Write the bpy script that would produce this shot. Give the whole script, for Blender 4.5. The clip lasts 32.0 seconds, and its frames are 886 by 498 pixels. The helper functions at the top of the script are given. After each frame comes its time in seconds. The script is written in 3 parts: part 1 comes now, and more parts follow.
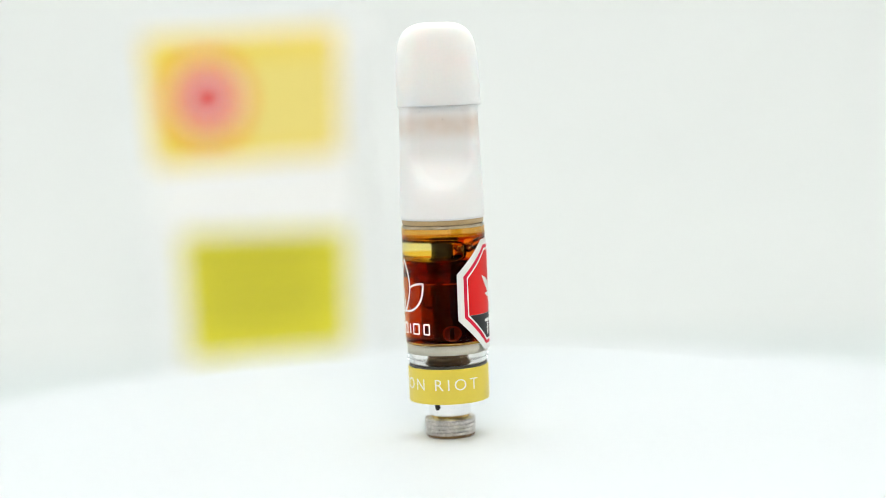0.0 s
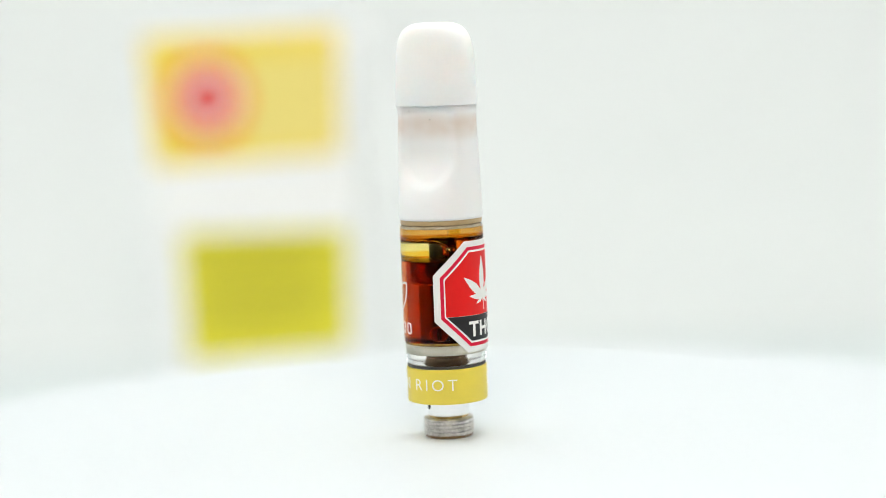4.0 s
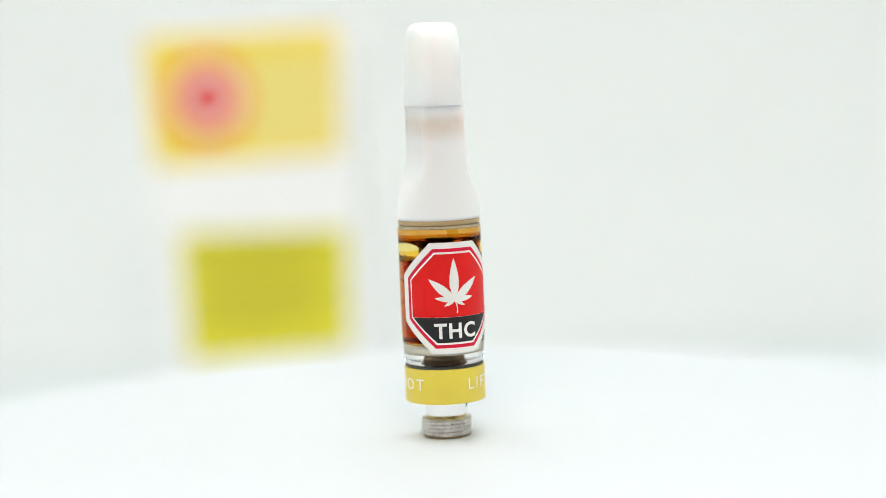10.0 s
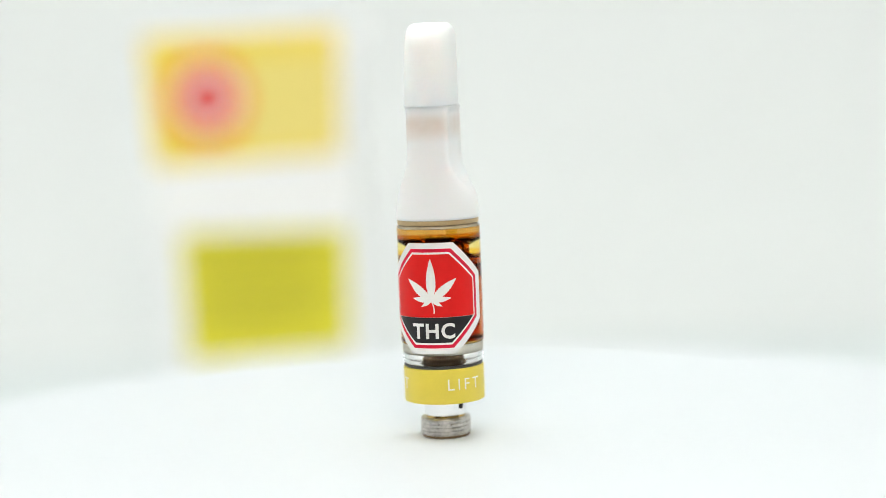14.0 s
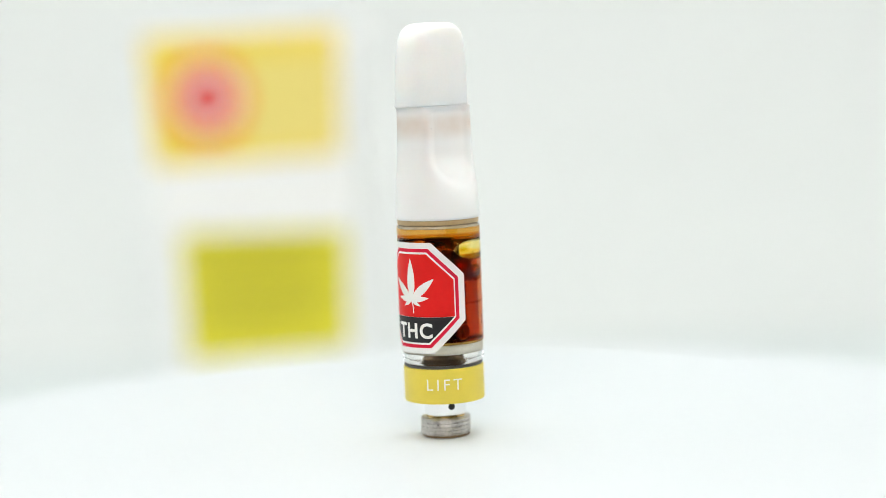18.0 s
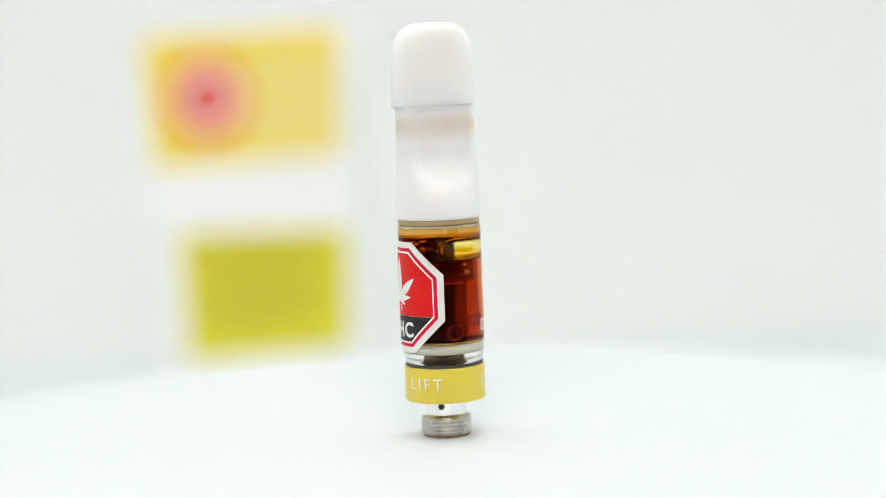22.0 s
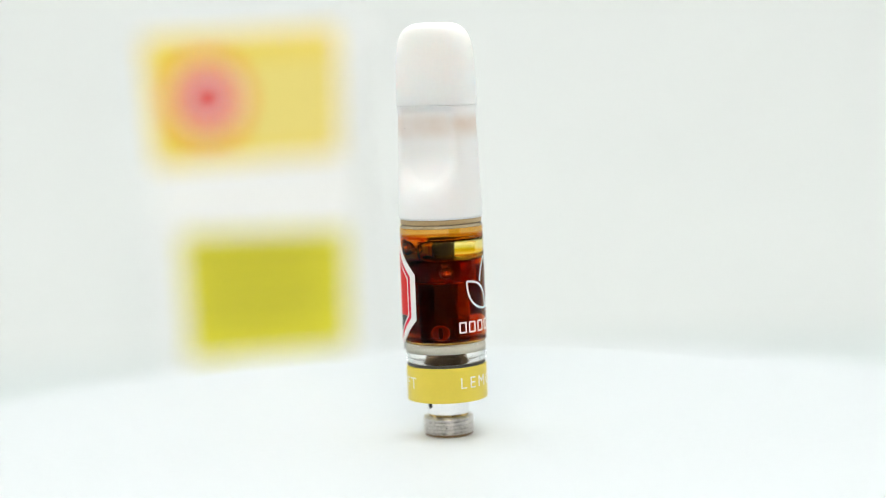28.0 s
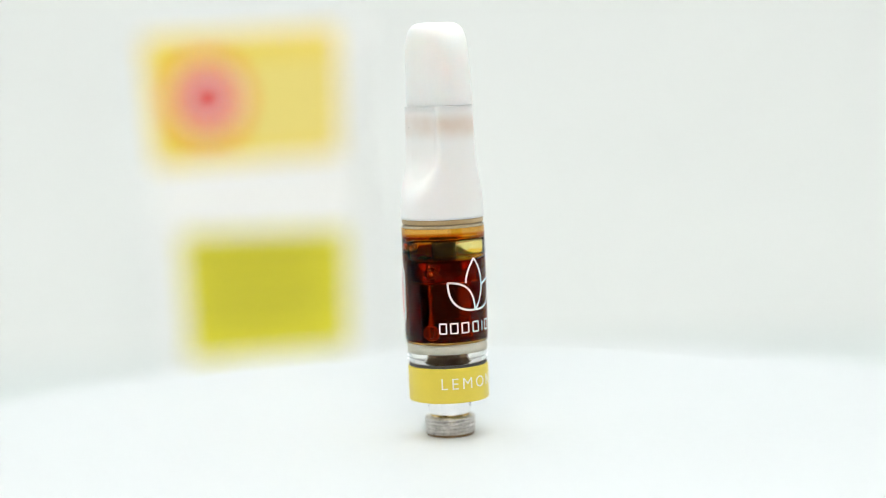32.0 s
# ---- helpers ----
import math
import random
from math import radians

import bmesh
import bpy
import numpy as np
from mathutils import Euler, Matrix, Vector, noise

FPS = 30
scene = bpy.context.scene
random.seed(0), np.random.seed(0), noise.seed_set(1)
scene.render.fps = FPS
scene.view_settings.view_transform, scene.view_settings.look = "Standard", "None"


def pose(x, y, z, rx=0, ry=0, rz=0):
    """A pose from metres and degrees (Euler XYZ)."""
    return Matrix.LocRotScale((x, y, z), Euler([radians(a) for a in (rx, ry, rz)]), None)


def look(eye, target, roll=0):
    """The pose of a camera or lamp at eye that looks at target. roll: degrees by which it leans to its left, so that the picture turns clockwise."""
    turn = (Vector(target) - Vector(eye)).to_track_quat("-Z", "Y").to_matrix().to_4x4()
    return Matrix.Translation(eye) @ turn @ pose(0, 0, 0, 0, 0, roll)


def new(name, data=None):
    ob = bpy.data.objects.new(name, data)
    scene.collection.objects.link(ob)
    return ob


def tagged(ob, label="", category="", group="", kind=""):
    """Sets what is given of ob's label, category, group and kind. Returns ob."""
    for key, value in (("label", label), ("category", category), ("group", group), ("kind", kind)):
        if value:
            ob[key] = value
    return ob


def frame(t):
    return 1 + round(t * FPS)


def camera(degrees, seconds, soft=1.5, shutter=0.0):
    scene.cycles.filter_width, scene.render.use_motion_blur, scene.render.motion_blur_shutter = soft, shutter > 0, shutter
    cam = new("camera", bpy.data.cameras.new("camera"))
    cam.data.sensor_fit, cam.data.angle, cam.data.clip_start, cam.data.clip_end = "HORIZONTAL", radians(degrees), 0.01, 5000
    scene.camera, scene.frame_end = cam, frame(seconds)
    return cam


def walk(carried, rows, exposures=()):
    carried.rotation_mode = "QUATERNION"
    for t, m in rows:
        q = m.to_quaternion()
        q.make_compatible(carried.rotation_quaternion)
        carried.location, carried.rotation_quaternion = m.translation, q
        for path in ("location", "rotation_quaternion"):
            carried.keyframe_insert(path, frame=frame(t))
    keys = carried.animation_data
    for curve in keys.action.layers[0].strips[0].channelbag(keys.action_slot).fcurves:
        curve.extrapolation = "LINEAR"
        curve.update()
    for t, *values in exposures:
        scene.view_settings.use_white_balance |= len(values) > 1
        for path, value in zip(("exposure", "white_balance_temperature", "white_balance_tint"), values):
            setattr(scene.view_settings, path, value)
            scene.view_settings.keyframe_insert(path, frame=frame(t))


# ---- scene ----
cam = camera(25.97, 32.0, soft=0.6)
EYE = (0.0, -0.2425, 0.04846)
AIM = (0.000175, 0.00623, 0.02325)
ROLL = -2.28
cam.data.dof.use_dof = True
cam.data.dof.focus_distance = 0.2395
cam.data.dof.aperture_fstop = 6.4
walk(cam, [(0.0, look(EYE, AIM, ROLL)), (32.0, look(EYE, AIM, ROLL))], exposures=[(0.0, 0.0), (32.0, -0.03)])

# ---- light ----
world = bpy.data.worlds.new("world")
world.use_nodes = True
scene.world = world
world.node_tree.nodes["Background"].inputs[0].default_value = (0.9, 0.95, 1.0, 1)
world.node_tree.nodes["Background"].inputs[1].default_value = 0.3
PANEL_GLOW = 7.5      # LED panel of the light tent
KEY_GLOW = 9.6        # added fill light above the camera
SIDE_GLOW = 3.0       # panels on the tent sides
MM = 0.001


# ---- materials ----
def shader(name):
    m = bpy.data.materials.new(name)
    m.use_nodes = True
    return m, m.node_tree.nodes, m.node_tree.links, m.node_tree.nodes["Principled BSDF"]


def surface(name, colour, rough=0.5, metal=0.0, grain=4000.0, vary=0.04, bump=0.02, stain=400.0, coat=0.0, sss=0.0, depth=0.00002, shine=0.5):
    """A painted, printed, moulded or metal surface with fine grain and broad variation."""
    m, n, l, p = shader(name)
    tex = n.new("ShaderNodeTexCoord")
    fine, broad = n.new("ShaderNodeTexNoise"), n.new("ShaderNodeTexNoise")
    fine.inputs["Scale"].default_value, broad.inputs["Scale"].default_value = grain, stain
    fine.inputs["Detail"].default_value, broad.inputs["Detail"].default_value = 3, 2
    for t in (fine, broad):
        l.new(tex.outputs["Object"], t.inputs["Vector"])
    add = n.new("ShaderNodeMath")
    add.operation = "ADD"
    l.new(fine.outputs["Fac"], add.inputs[0])
    l.new(broad.outputs["Fac"], add.inputs[1])
    ramp = n.new("ShaderNodeMapRange")
    ramp.inputs["From Min"].default_value, ramp.inputs["From Max"].default_value = 0.6, 1.4
    ramp.inputs["To Min"].default_value, ramp.inputs["To Max"].default_value = 1 - vary, 1 + vary * 0.4
    l.new(add.outputs[0], ramp.inputs["Value"])
    mul = n.new("ShaderNodeVectorMath")
    mul.operation = "SCALE"
    mul.inputs[0].default_value = colour
    l.new(ramp.outputs["Result"], mul.inputs["Scale"])
    l.new(mul.outputs[0], p.inputs["Base Color"])
    rr = n.new("ShaderNodeMapRange")
    rr.inputs["To Min"].default_value, rr.inputs["To Max"].default_value = max(rough - 0.06, 0.02), rough + 0.06
    l.new(broad.outputs["Fac"], rr.inputs["Value"])
    l.new(rr.outputs["Result"], p.inputs["Roughness"])
    p.inputs["Metallic"].default_value = metal
    p.inputs["Coat Weight"].default_value = coat
    p.inputs["Specular IOR Level"].default_value = shine
    if sss:
        p.inputs["Subsurface Weight"].default_value = sss
        p.inputs["Subsurface Radius"].default_value = (1.0, 0.8, 0.7)
        p.inputs["Subsurface Scale"].default_value = 0.0012
    if bump:
        b = n.new("ShaderNodeBump")
        b.inputs["Strength"].default_value, b.inputs["Distance"].default_value = bump, depth
        l.new(fine.outputs["Fac"], b.inputs["Height"])
        l.new(b.outputs["Normal"], p.inputs["Normal"])
    return m


def clear(name, ior, gloss):
    """Clear glass, or with an ior below one an air pocket inside it; gloss is the index that sets its mirror."""
    m, n, l, p = shader(name)
    g, s, f, mix = n.new("ShaderNodeBsdfRefraction"), n.new("ShaderNodeBsdfGlossy"), n.new("ShaderNodeFresnel"), n.new("ShaderNodeMixShader")
    g.inputs["IOR"].default_value, g.inputs["Roughness"].default_value = ior, 0.0
    s.inputs["Roughness"].default_value = 0.02
    f.inputs["IOR"].default_value = gloss
    l.new(f.outputs[0], mix.inputs[0])
    l.new(g.outputs[0], mix.inputs[1])
    l.new(s.outputs[0], mix.inputs[2])
    l.new(mix.outputs[0], n["Material Output"].inputs["Surface"])
    return m


def pocket(name, ior):
    m, n, l, p = shader(name)
    g = n.new("ShaderNodeBsdfGlass")
    g.inputs["IOR"].default_value, g.inputs["Roughness"].default_value = ior, 0.0
    l.new(g.outputs[0], n["Material Output"].inputs["Surface"])
    return m


def tint(name, dark, light, scale=350.0):
    """A layer of oil of the glass's own index: it only filters what passes, unevenly."""
    m, n, l, p = shader(name)
    t = n.new("ShaderNodeBsdfTransparent")
    tex, noi, mix = n.new("ShaderNodeTexCoord"), n.new("ShaderNodeTexNoise"), n.new("ShaderNodeMix")
    noi.inputs["Scale"].default_value = scale
    mix.data_type = "RGBA"
    mix.inputs[6].default_value, mix.inputs[7].default_value = (*dark, 1), (*light, 1)
    l.new(tex.outputs["Object"], noi.inputs["Vector"])
    l.new(noi.outputs["Fac"], mix.inputs[0])
    l.new(mix.outputs[2], t.inputs["Color"])
    l.new(t.outputs[0], n["Material Output"].inputs["Surface"])
    return m


def glow(name, colour, strength):
    m, n, l, p = shader(name)
    e = n.new("ShaderNodeEmission")
    e.inputs["Color"].default_value, e.inputs["Strength"].default_value = (*colour, 1), strength
    l.new(e.outputs[0], n["Material Output"].inputs["Surface"])
    return m


FABRIC = surface("white_fabric", (0.838, 0.87, 0.856), 0.9, grain=1500, stain=6, vary=0.02, bump=0.05)
PAPER = surface("light_grey_paper", (0.722, 0.725, 0.705), 0.9, grain=1500, stain=6, vary=0.02, bump=0.05)
SHEET = surface("white_sheet", (0.68, 0.71, 0.70), 0.9, grain=1500, stain=8, vary=0.03, bump=0.05)
ROOM = surface("grey_paint", (0.08, 0.076, 0.074), 0.8, grain=600, stain=4, vary=0.08)
PLATTER = surface("white_platter", (0.690, 0.708, 0.718), 0.55, grain=900, stain=25, vary=0.02, bump=0.03)
MOUTH = surface("white_mouth_plastic", (0.855, 0.848, 0.832), 0.42, grain=9000, stain=60, vary=0.006, bump=0.0, shine=0.25, sss=0.4)
nodes, links = MOUTH.node_tree.nodes, MOUTH.node_tree.links
# a blotchy tan band that fades in and out below the cap
tex, sep, band_up, band_down = nodes.new("ShaderNodeTexCoord"), nodes.new("ShaderNodeSeparateXYZ"), nodes.new("ShaderNodeMapRange"), nodes.new("ShaderNodeMapRange")
both, blotch, amount, toned = nodes.new("ShaderNodeMath"), nodes.new("ShaderNodeTexNoise"), nodes.new("ShaderNodeMath"), nodes.new("ShaderNodeMix")
links.new(tex.outputs["Object"], sep.inputs[0])
links.new(tex.outputs["Object"], blotch.inputs["Vector"])
blotch.inputs["Scale"].default_value = 250
for node, a, c in ((band_up, 0.0372, 0.0396), (band_down, 0.0417, 0.0399)):
    node.interpolation_type = "SMOOTHSTEP"
    node.inputs["From Min"].default_value, node.inputs["From Max"].default_value = a, c
    links.new(sep.outputs["Z"], node.inputs["Value"])
both.operation = amount.operation = "MULTIPLY"
links.new(band_up.outputs["Result"], both.inputs[0])
links.new(band_down.outputs["Result"], both.inputs[1])
links.new(both.outputs[0], amount.inputs[0])
links.new(blotch.outputs["Fac"], amount.inputs[1])
toned.data_type = "RGBA"
links.new(amount.outputs[0], toned.inputs[0])
links.new(MOUTH.node_tree.nodes["Vector Math"].outputs[0], toned.inputs[6])
toned.inputs[7].default_value = (0.66, 0.51, 0.39, 1)
links.new(toned.outputs[2], nodes["Principled BSDF"].inputs["Base Color"])
SILICONE = surface("white_silicone", (0.862, 0.868, 0.848), 0.55, grain=2500, stain=300, vary=0.02, bump=0.04, sss=0.7, shine=0.25)
SILICONE.node_tree.nodes["Principled BSDF"].inputs["Subsurface Scale"].default_value = 0.003
RIM = surface("frosted_rim", (0.40, 0.31, 0.18), 0.05, grain=1800, stain=700, vary=0.35, coat=1.0, bump=0.4, depth=0.00005)
SEAL = surface("tan_silicone", (0.47, 0.33, 0.16), 0.4, grain=2500, stain=500, vary=0.1)
GASKET = surface("milky_gasket", (0.96, 0.92, 0.76), 0.35, grain=2500, stain=350, vary=0.08, coat=0.6)
GLASS = clear("clear_glass", 1.47, 1.24)
AIR = pocket("air_pocket", 0.80)
BUBBLE = pocket("air_bubble", 0.68)
OIL = tint("amber_oil", (0.81, 0.36, 0.14), (0.92, 0.48, 0.18))
OIL_CORE = tint("deep_amber_oil", (0.70, 0.31, 0.20), (0.86, 0.43, 0.25))
OIL_FILM = tint("thin_amber_oil", (1.0, 0.89, 0.40), (1.0, 0.96, 0.68), 500)
OIL_SHEEN = tint("golden_sheen", (1.0, 0.80, 0.36), (1.0, 0.90, 0.55), 500)
OIL_TOP = tint("golden_oil", (0.80, 0.56, 0.22), (0.92, 0.68, 0.33), 500)
STEEL = surface("brushed_steel", (0.33, 0.29, 0.26), 0.08, 1.0, grain=6000, stain=600, vary=0.12, bump=0.05)
CHROME = surface("chrome", (0.86, 0.86, 0.85), 0.10, 1.0, grain=5000, stain=500, vary=0.04, bump=0.01)
NICKEL = surface("worn_nickel", (0.60, 0.575, 0.55), 0.30, 1.0, grain=2600, stain=1500, vary=0.35, bump=0.5, depth=0.00006)
BROWN_SHADE = surface("brown_shade", (0.23, 0.15, 0.075), 0.45, 0.6, grain=4000, stain=1200, vary=0.4, bump=0.2)
BRASS = surface("brass", (0.60, 0.43, 0.17), 0.28, 1.0, grain=5000, stain=900, vary=0.2, bump=0.05)
STEM = surface("dark_stem", (0.06, 0.055, 0.03), 0.22, grain=4000, stain=700, vary=0.2)
FOOT = surface("warm_steel", (0.24, 0.16, 0.10), 0.07, 1.0, grain=5000, stain=700, vary=0.2, bump=0.03)
HOLE_RIM = surface("reddish_rim", (0.42, 0.18, 0.12), 0.35, grain=4000, stain=700, vary=0.15)
INTAKE = surface("dull_intake", (0.20, 0.12, 0.09), 0.6, grain=4000, stain=700, vary=0.15)
COLLAR = surface("plum_metal", (0.30, 0.085, 0.14), 0.12, 0.9, grain=4000, stain=700, vary=0.15)
GOLD_GLINT = surface("golden_glint", (0.85, 0.50, 0.08), 0.2, 0.5, grain=3500, stain=1500, vary=0.7, bump=0.5, depth=0.00006)
AMBER_GLINT = surface("amber_glint", (0.95, 0.52, 0.20), 0.12, 0.9, grain=3000, stain=900, vary=0.4, bump=0.3)
DARK = surface("dark_rubber", (0.05, 0.048, 0.045), 0.4, grain=4000, stain=600, vary=0.2)
HOLE = surface("dark_hole", (0.012, 0.012, 0.012), 0.7, vary=0.1)
YELLOW = surface("yellow_print", (0.77, 0.61, 0.065), 0.45, grain=5000, stain=500, vary=0.05, bump=0.04)
WHITE_INK = surface("white_ink", (0.84, 0.83, 0.79), 0.5, grain=9000, stain=900, vary=0.06)
STICKER = surface("white_sticker", (0.84, 0.83, 0.80), 0.45, grain=7000, stain=600, vary=0.05, bump=0.05)
RED_INK = surface("red_ink", (0.76, 0.014, 0.012), 0.5, grain=7000, stain=700, vary=0.08, shine=0.2)
CRIMSON_INK = surface("crimson_ink", (0.70, 0.012, 0.045), 0.5, grain=7000, stain=700, vary=0.08, shine=0.2)
BLACK_INK = surface("black_ink", (0.022, 0.021, 0.022), 0.5, grain=7000, stain=700, vary=0.2, shine=0.25)
CARD = surface("white_card", (0.90, 0.885, 0.86), 0.6, grain=1500, stain=60, vary=0.03)
LEMON = surface("lemon_print", (0.87, 0.66, 0.08), 0.5, grain=1500, stain=60, vary=0.05)
PALE_LEMON = surface("pale_lemon_print", (0.86, 0.70, 0.20), 0.5, grain=1500, stain=60, vary=0.05)
OLIVE = surface("olive_yellow_print", (0.71, 0.64, 0.03), 0.5, grain=1500, stain=60, vary=0.08)
OLIVE_BAR = surface("olive_ink", (0.40, 0.35, 0.02), 0.5, grain=1500, stain=60, vary=0.08)
ORANGE = surface("orange_print", (0.86, 0.24, 0.025), 0.5, grain=1500, stain=60, vary=0.05)
LED = glow("led_diffuser", (0.92, 1.0, 1.02), PANEL_GLOW)
SIDE = glow("side_diffuser", (0.98, 1.0, 0.99), SIDE_GLOW)
KEY = glow("fill_diffuser", (1.0, 0.965, 0.925), KEY_GLOW)
FRAME = surface("white_enamel", (0.75, 0.75, 0.74), 0.4, grain=800, stain=20)


# ---- mesh helpers ----
def part(name, bm, material, parent=None, label="", smooth=True):
    me = bpy.data.meshes.new(name)
    bmesh.ops.recalc_face_normals(bm, faces=bm.faces)
    for f in bm.faces:
        f.smooth = smooth
    bm.to_mesh(me)
    bm.free()
    me.materials.append(material)
    ob = new(name, me)
    ob.parent = parent
    if label:
        ob["label"] = label
    return ob


def crease(ob, degrees=35):
    """Sharp edges stay sharp under smooth shading."""
    me = ob.data
    bm = bmesh.new()
    bm.from_mesh(me)
    for e in bm.edges:
        if len(e.link_faces) == 2 and e.calc_face_angle(0) > radians(degrees):
            e.smooth = False
    bm.to_mesh(me)
    bm.free()
    return ob


def lathe(profile, steps=96):
    """A closed turned body from (radius, z) in millimetres, bottom to top on its axis."""
    bm = bmesh.new()
    rings = []
    for r, z in profile:
        if r < 1e-6:
            rings.append([bm.verts.new((0, 0, z * MM))])
        else:
            rings.append([bm.verts.new((r * MM * math.sin(2 * math.pi * i / steps), -r * MM * math.cos(2 * math.pi * i / steps), z * MM)) for i in range(steps)])
    for a, b in zip(rings, rings[1:]):
        for i in range(steps):
            j = (i + 1) % steps
            if len(a) == 1 and len(b) == 1:
                continue
            if len(a) == 1:
                bm.faces.new((a[0], b[i], b[j]))
            elif len(b) == 1:
                bm.faces.new((a[i], a[j], b[0]))
            else:
                bm.faces.new((a[i], a[j], b[j], b[i]))
    for ring in (rings[0], rings[-1]):
        if len(ring) > 1:
            bm.faces.new(ring)
    return bm


def turned_ring(profile, steps=96):
    """A ring turned from a closed (radius, z) outline in millimetres."""
    bm = bmesh.new()
    rings = [[bm.verts.new((r * MM * math.sin(2 * math.pi * i / steps), -r * MM * math.cos(2 * math.pi * i / steps), z * MM)) for r, z in profile] for i in range(steps)]
    k = len(profile)
    for i in range(steps):
        for q in range(k):
            bm.faces.new((rings[i][q], rings[i][(q + 1) % k], rings[(i + 1) % steps][(q + 1) % k], rings[(i + 1) % steps][q]))
    return bm


def fillet_tube(r0, r1, z0, z1, f=0.15, steps=4):
    """The outline of a body of revolution with rounded outer edges."""
    low = [(r1 - f + f * math.sin(a), z0 + f - f * math.cos(a)) for a in [math.pi / 2 * i / steps for i in range(steps + 1)]]
    high = [(r1 - f + f * math.cos(a), z1 - f + f * math.sin(a)) for a in [math.pi / 2 * i / steps for i in range(steps + 1)]]
    return [(r0, z0), *low, *high, (r0, z1)]


def grid_body(rows):
    """A closed body from rings of equally many points, capped below and above."""
    bm = bmesh.new()
    rings = [[bm.verts.new([c * MM for c in p]) for p in row] for row in rows]
    n = len(rings[0])
    for a, b in zip(rings, rings[1:]):
        for i in range(n):
            bm.faces.new((a[i], a[(i + 1) % n], b[(i + 1) % n], b[i]))
    bm.faces.new(rings[0])
    bm.faces.new(rings[-1])
    return bm


def block(x0, x1, y0, y1, z0, z1, bevel=0.0, seg=2):
    """A box in metres with rounded edges."""
    bm = bmesh.new()
    bmesh.ops.create_cube(bm, size=1)
    for v in bm.verts:
        v.co = Vector(((x0 + x1) / 2 + v.co.x * (x1 - x0), (y0 + y1) / 2 + v.co.y * (y1 - y0), (z0 + z1) / 2 + v.co.z * (z1 - z0)))
    if bevel:
        bmesh.ops.bevel(bm, geom=list(bm.edges), offset=bevel, segments=seg, affect="EDGES", profile=0.5)
    return bm


def flat(outlines):
    """Flat faces from outlines of (u, w) in millimetres, in the plane of u and w."""
    bm = bmesh.new()
    for o in outlines:
        bm.faces.new([bm.verts.new((u, 0, w)) for u, w in o])
    bmesh.ops.triangulate(bm, faces=bm.faces)
    return bm


def wrap(bm, radius, turn, height, thick=0.04):
    """Lays a flat sheet of (u, w) millimetres round a cylinder: turn in degrees, height and radius in millimetres; gives it thickness."""
    us = [v.co.x for v in bm.verts]
    step = 0.35
    k = math.floor(min(us) / step) + 1
    while k * step < max(us):
        bmesh.ops.bisect_plane(bm, geom=[*bm.verts, *bm.edges, *bm.faces], plane_co=(k * step, 0, 0), plane_no=(1, 0, 0))
        k += 1
    bmesh.ops.remove_doubles(bm, verts=bm.verts, dist=1e-5)
    top = list(bm.faces)
    made = bmesh.ops.extrude_face_region(bm, geom=top)
    back = [g for g in made["geom"] if isinstance(g, bmesh.types.BMVert)]
    for v in back:
        v.co.y = 1.0
    for v in bm.verts:
        r = radius + (thick if v.co.y > 0.5 else 0.0)
        a = radians(turn) + v.co.x / radius
        v.co = Vector((r * math.sin(a), -r * math.cos(a), height + v.co.z)) * MM
    return bm


def lettering(text, width, height, gap=1.25, bold=0.0):
    """Words as a flat sheet, scaled to the width and height in millimetres, centred."""
    cu = bpy.data.curves.new("lettering", "FONT")
    cu.body, cu.align_x, cu.space_character, cu.resolution_u = text, "CENTER", gap, 4
    cu.offset = bold
    ob = bpy.data.objects.new("lettering", cu)
    scene.collection.objects.link(ob)
    bpy.context.view_layer.update()
    me = bpy.data.meshes.new_from_object(ob.evaluated_get(bpy.context.evaluated_depsgraph_get()))
    bpy.data.objects.remove(ob)
    bpy.data.curves.remove(cu)
    bm = bmesh.new()
    bm.from_mesh(me)
    bpy.data.meshes.remove(me)
    bmesh.ops.remove_doubles(bm, verts=bm.verts, dist=1e-5)
    xs, ys = [v.co.x for v in bm.verts], [v.co.y for v in bm.verts]
    x0, x1, y0, y1 = min(xs), max(xs), min(ys), max(ys)
    for v in bm.verts:
        v.co = Vector((((v.co.x - x0) / (x1 - x0) - 0.5) * width, 0, ((v.co.y - y0) / (y1 - y0) - 0.5) * height))
    return bm


def octagon(half_u, half_w, cut=0.414, low=None, high=None):
    """A regular eight-sided outline, cut off below low or above high."""
    pts = [(-half_u, -half_w * cut), (-half_u * cut, -half_w), (half_u * cut, -half_w), (half_u, -half_w * cut),
           (half_u, half_w * cut), (half_u * cut, half_w), (-half_u * cut, half_w), (-half_u, half_w * cut)]
    for limit, sign in ((low, 1), (high, -1)):
        if limit is None:
            continue
        out = []
        for a, b in zip(pts, pts[1:] + pts[:1]):
            ina, inb = sign * (a[1] - limit) >= 0, sign * (b[1] - limit) >= 0
            if ina:
                out.append(a)
            if ina != inb:
                s = (limit - a[1]) / (b[1] - a[1])
                out.append((a[0] + s * (b[0] - a[0]), limit))
        pts = out
    return pts


